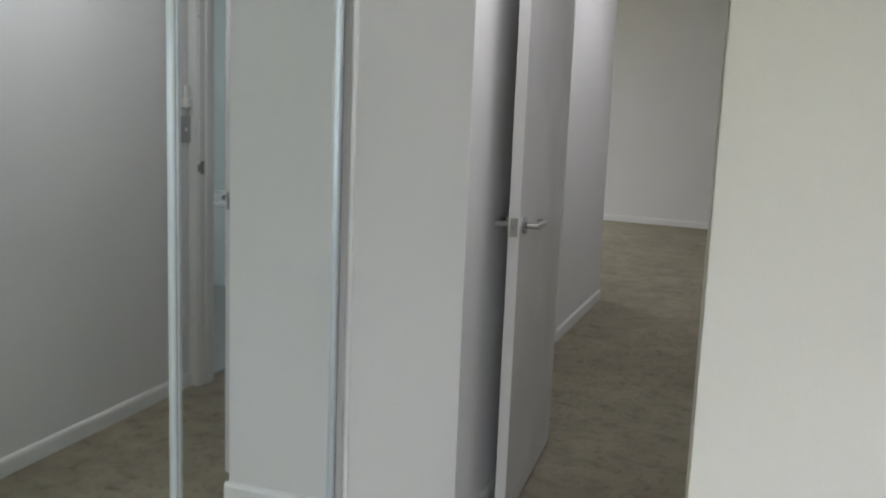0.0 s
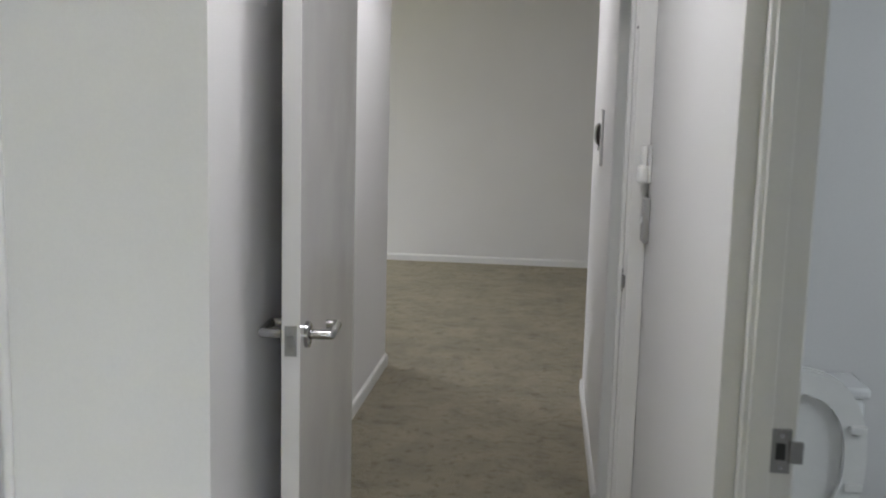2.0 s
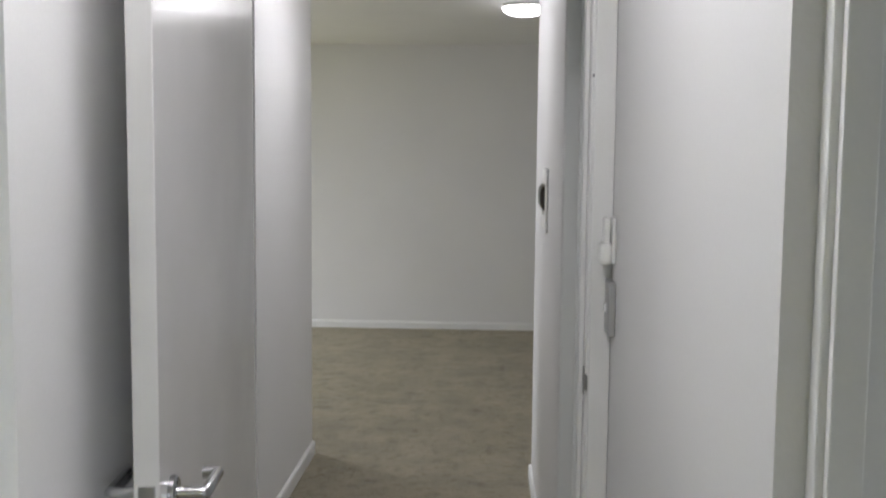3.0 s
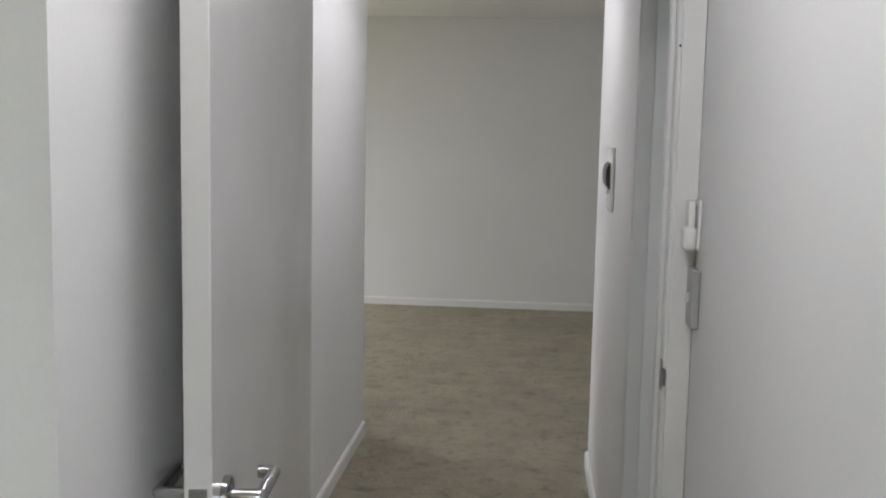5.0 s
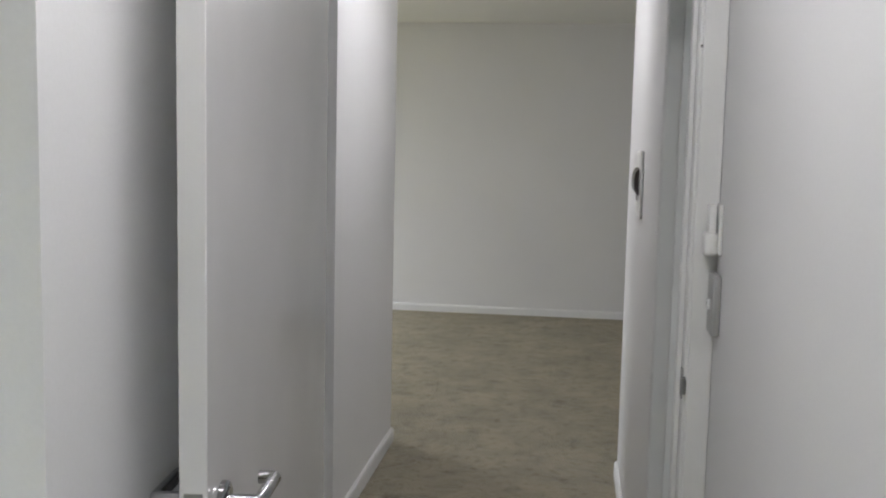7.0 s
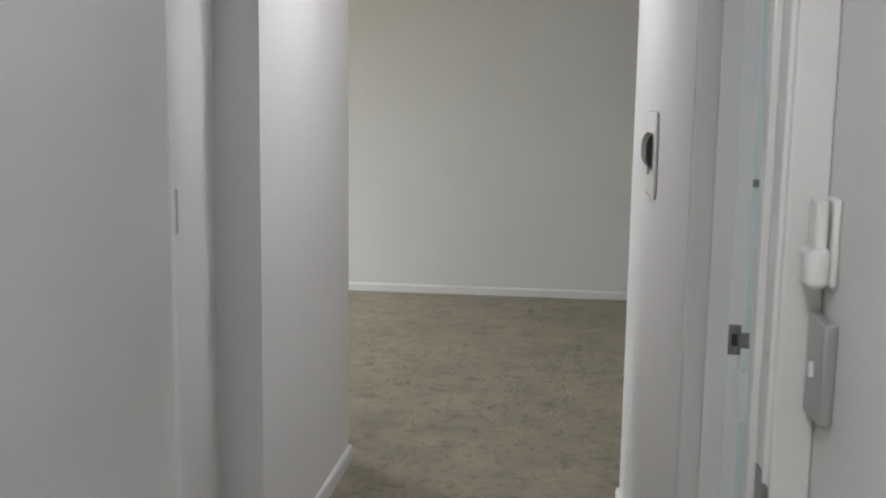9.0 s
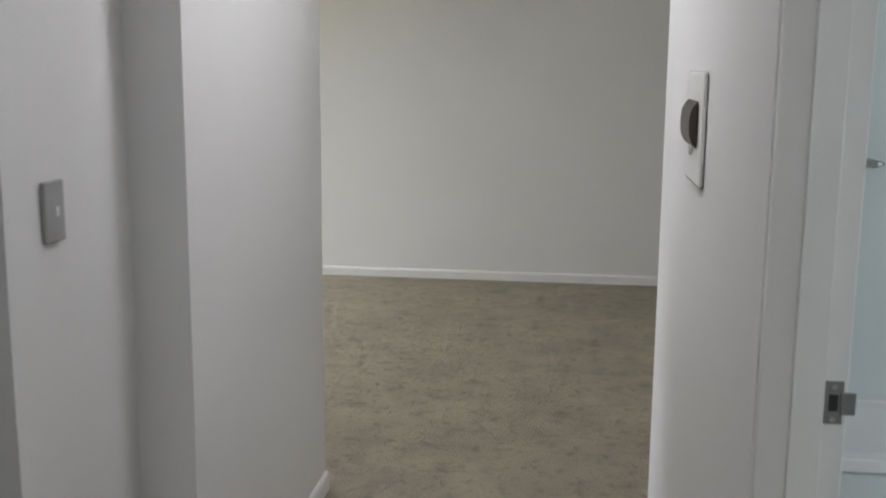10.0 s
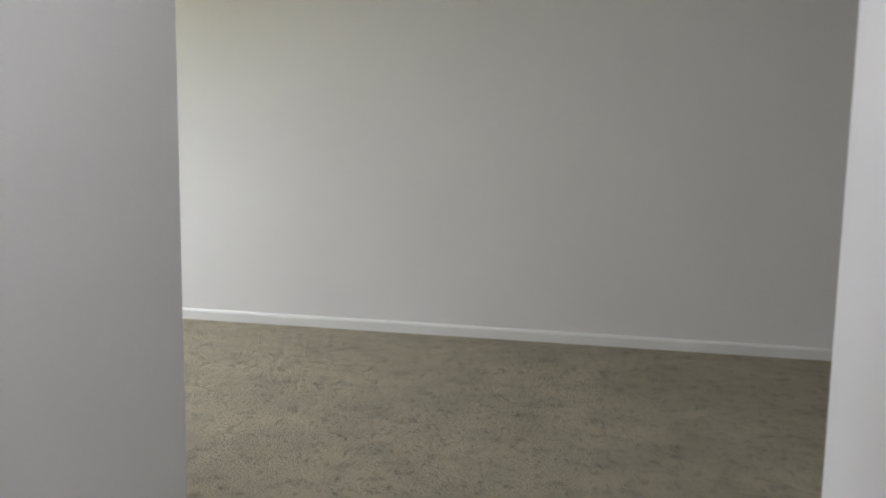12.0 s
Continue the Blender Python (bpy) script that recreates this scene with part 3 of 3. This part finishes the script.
TX, TY = 0.235, DOOR_Y0
toilet = thing("toilet", (TX, TY - 0.35, 0.012), "white porcelain toilet with seat and lid raised", "toilet")
part("cistern", box(bmesh.new(), TX - 0.19, TX + 0.19, TY - 0.165, TY - 0.005, 0.42, 0.77, 0.02, 4), porcelain, toilet)
part("cistern_lid", box(bmesh.new(), TX - 0.198, TX + 0.198, TY - 0.172, TY - 0.003, 0.772, 0.80, 0.010, 3), porcelain, toilet)
part("button", lathe(bmesh.new(), [(0.022, 0.0), (0.022, 0.006), (0.018, 0.008)], (TX, TY - 0.09, 0.80), "z", 24), steel, toilet, "chrome flush button")
bm = bmesh.new()
rings = []
for z, a, b, cy in ((0.012, 0.11, 0.20, -0.36), (0.10, 0.10, 0.19, -0.36), (0.24, 0.13, 0.22, -0.39), (0.36, 0.175, 0.25, -0.41), (0.41, 0.182, 0.26, -0.41), (0.41, 0.14, 0.21, -0.42), (0.30, 0.11, 0.16, -0.42), (0.20, 0.05, 0.07, -0.40)):
    rings.append([bm.verts.new((TX + u, TY + cy + v, z)) for u, v in oval(a, b, 36, 2.2)])
for a, b in zip(rings, rings[1:]):
    for k in range(36):
        bm.faces.new((a[k], a[(k + 1) % 36], b[(k + 1) % 36], b[k]))
bm.faces.new(rings[0][::-1]), bm.faces.new(rings[-1])
part("bowl", bm, porcelain, toilet)
part("lid", ring_solid(bmesh.new(), oval(0.182, 0.215), None, TY - 0.215, TY - 0.203, TX, 0.64, 0.06), white_plastic, toilet)
seat = part("seat", ring_solid(bmesh.new(), oval(0.178, 0.212), oval(0.125, 0.155), TY - 0.240, TY - 0.220, TX, 0.64, 0.06), white_plastic, toilet, "raised white seat ring")
for sx in (-1, 1):
    for dz in (-0.07, 0.075):
        part("buffer", box(bmesh.new(), TX + sx * 0.151 - 0.020, TX + sx * 0.151 + 0.020, TY - 0.252, TY - 0.232, 0.64 + dz - 0.010, 0.64 + dz + 0.010, 0.004), white_plastic, seat)
hung(toilet)

# ---- bathroom ----
structure("floor_bathroom", box(bmesh.new(), BA_IN - 0.09, 1.8, DOOR_Y1, RIGHT_END - 0.1, 0.0, 0.012), tile_floor, "grey tiled bathroom floor", "floor")
BY, BZ = 5.84, 0.572
bath = thing("bathtub", (0.85, BY + 0.35, 0.012), "white bathtub with flat rim against tiled walls", "bathtub")
bm = bmesh.new()
x0, x1, y0, y1 = BA_IN + 0.003, 1.797, BY, RIGHT_END - 0.125
for a, b, c, d in ((x0, x1, y0, y0 + 0.06), (x0, x1, y1 - 0.06, y1), (x0, x0 + 0.08, y0 + 0.06, y1 - 0.06), (x1 - 0.08, x1, y0 + 0.06, y1 - 0.06)):
    box(bm, a, b, c, d, BZ - 0.034, BZ, 0.006)
part("rim", bm, porcelain, bath)
bm = bmesh.new()
lo = [bm.verts.new(p) for p in ((x0 + 0.16, y0 + 0.12, 0.16), (x1 - 0.2, y0 + 0.12, 0.16), (x1 - 0.2, y1 - 0.12, 0.16), (x0 + 0.16, y1 - 0.12, 0.16))]
hi = [bm.verts.new(p) for p in ((x0 + 0.078, y0 + 0.058, BZ - 0.01), (x1 - 0.078, y0 + 0.058, BZ - 0.01), (x1 - 0.078, y1 - 0.058, BZ - 0.01), (x0 + 0.078, y1 - 0.058, BZ - 0.01))]
bm.faces.new(lo)
for k in range(4):
    bm.faces.new((lo[k], lo[(k + 1) % 4], hi[(k + 1) % 4], hi[k]))
part("tub", bm, porcelain, bath)
part("panel", box(bmesh.new(), x0, x1, BY + 0.012, BY + 0.03, 0.012, BZ - 0.036), tile_white, bath, "pale tiled front panel")
hung(bath)
wall("wall_bathroom_far", BA_IN, 1.8, RIGHT_END - 0.122, RIGHT_END - 0.103, 0, CEIL, tile_white, "pale blue-green tiled bathroom wall")
rail = thing("towel_rail", (0.2, RIGHT_END - 0.15, 1.21), "chrome towel rail on the bathroom wall", "towel rail")
bar = [(-0.03, 1.200), (0.352, 1.207), (0.364, 1.209), (0.371, 1.214), (0.371, 1.219), (0.364, 1.224), (0.352, 1.226), (0.20, 1.229), (-0.03, 1.232)]
bar = part("bar", prism(bmesh.new(), bar, "y", RIGHT_END - 0.175, RIGHT_END - 0.163), steel, rail, smooth=False)
part("end_screw", lathe(bmesh.new(), [(0.006, 0.0), (0.006, -0.002), (0.004, -0.003)], (0.358, RIGHT_END - 0.175, 1.2165), "y", 16), porcelain, bar, "bright polished end screw")
for px in (0.0, 0.345):
    part("post", tube(bmesh.new(), [(px, RIGHT_END - 0.170, 1.216), (px, RIGHT_END - 0.1215, 1.216)], 0.012, 16), steel, rail)
hung(rail)


# ---- windows ----
def window(name, axis, at, a, b, z0, z1):
    """An aluminium sliding window with two panes, in the wall plane `at` that lies across the axis."""
    w = thing(name, (at, (a + b) / 2, z0) if axis == "x" else ((a + b) / 2, at, z0), "aluminium sliding window with clear panes", "window", kind="structure")

    def bx(u0, u1, v0, v1, d):
        return box(bmesh.new(), at - d, at + d, u0, u1, v0, v1, 0.003) if axis == "x" else box(bmesh.new(), u0, u1, at - d, at + d, v0, v1, 0.003)
    m = (a + b) / 2
    for u0, u1, v0, v1 in ((a, a + 0.04, z0, z1), (b - 0.04, b, z0, z1), (m - 0.025, m + 0.025, z0 + 0.04, z1 - 0.04), (a + 0.04, b - 0.04, z0, z0 + 0.04), (a + 0.04, b - 0.04, z1 - 0.04, z1)):
        part("frame", bx(u0, u1, v0, v1, 0.03), aluminium, w)
    for u0, u1 in ((a + 0.04, m - 0.025), (m + 0.025, b - 0.04)):
        p = part("pane", bx(u0, u1, z0 + 0.04, z1 - 0.04, 0.003), clear_glass, w, "clear glass pane", smooth=False)
        p.visible_shadow = False
    return hung(w)


window("window_1", "y", -2.65, 0.2, 2.6, 0.25, 2.15)
window("window_2", "x", -5.15, 8.2, 10.3, 0.25, 2.15)
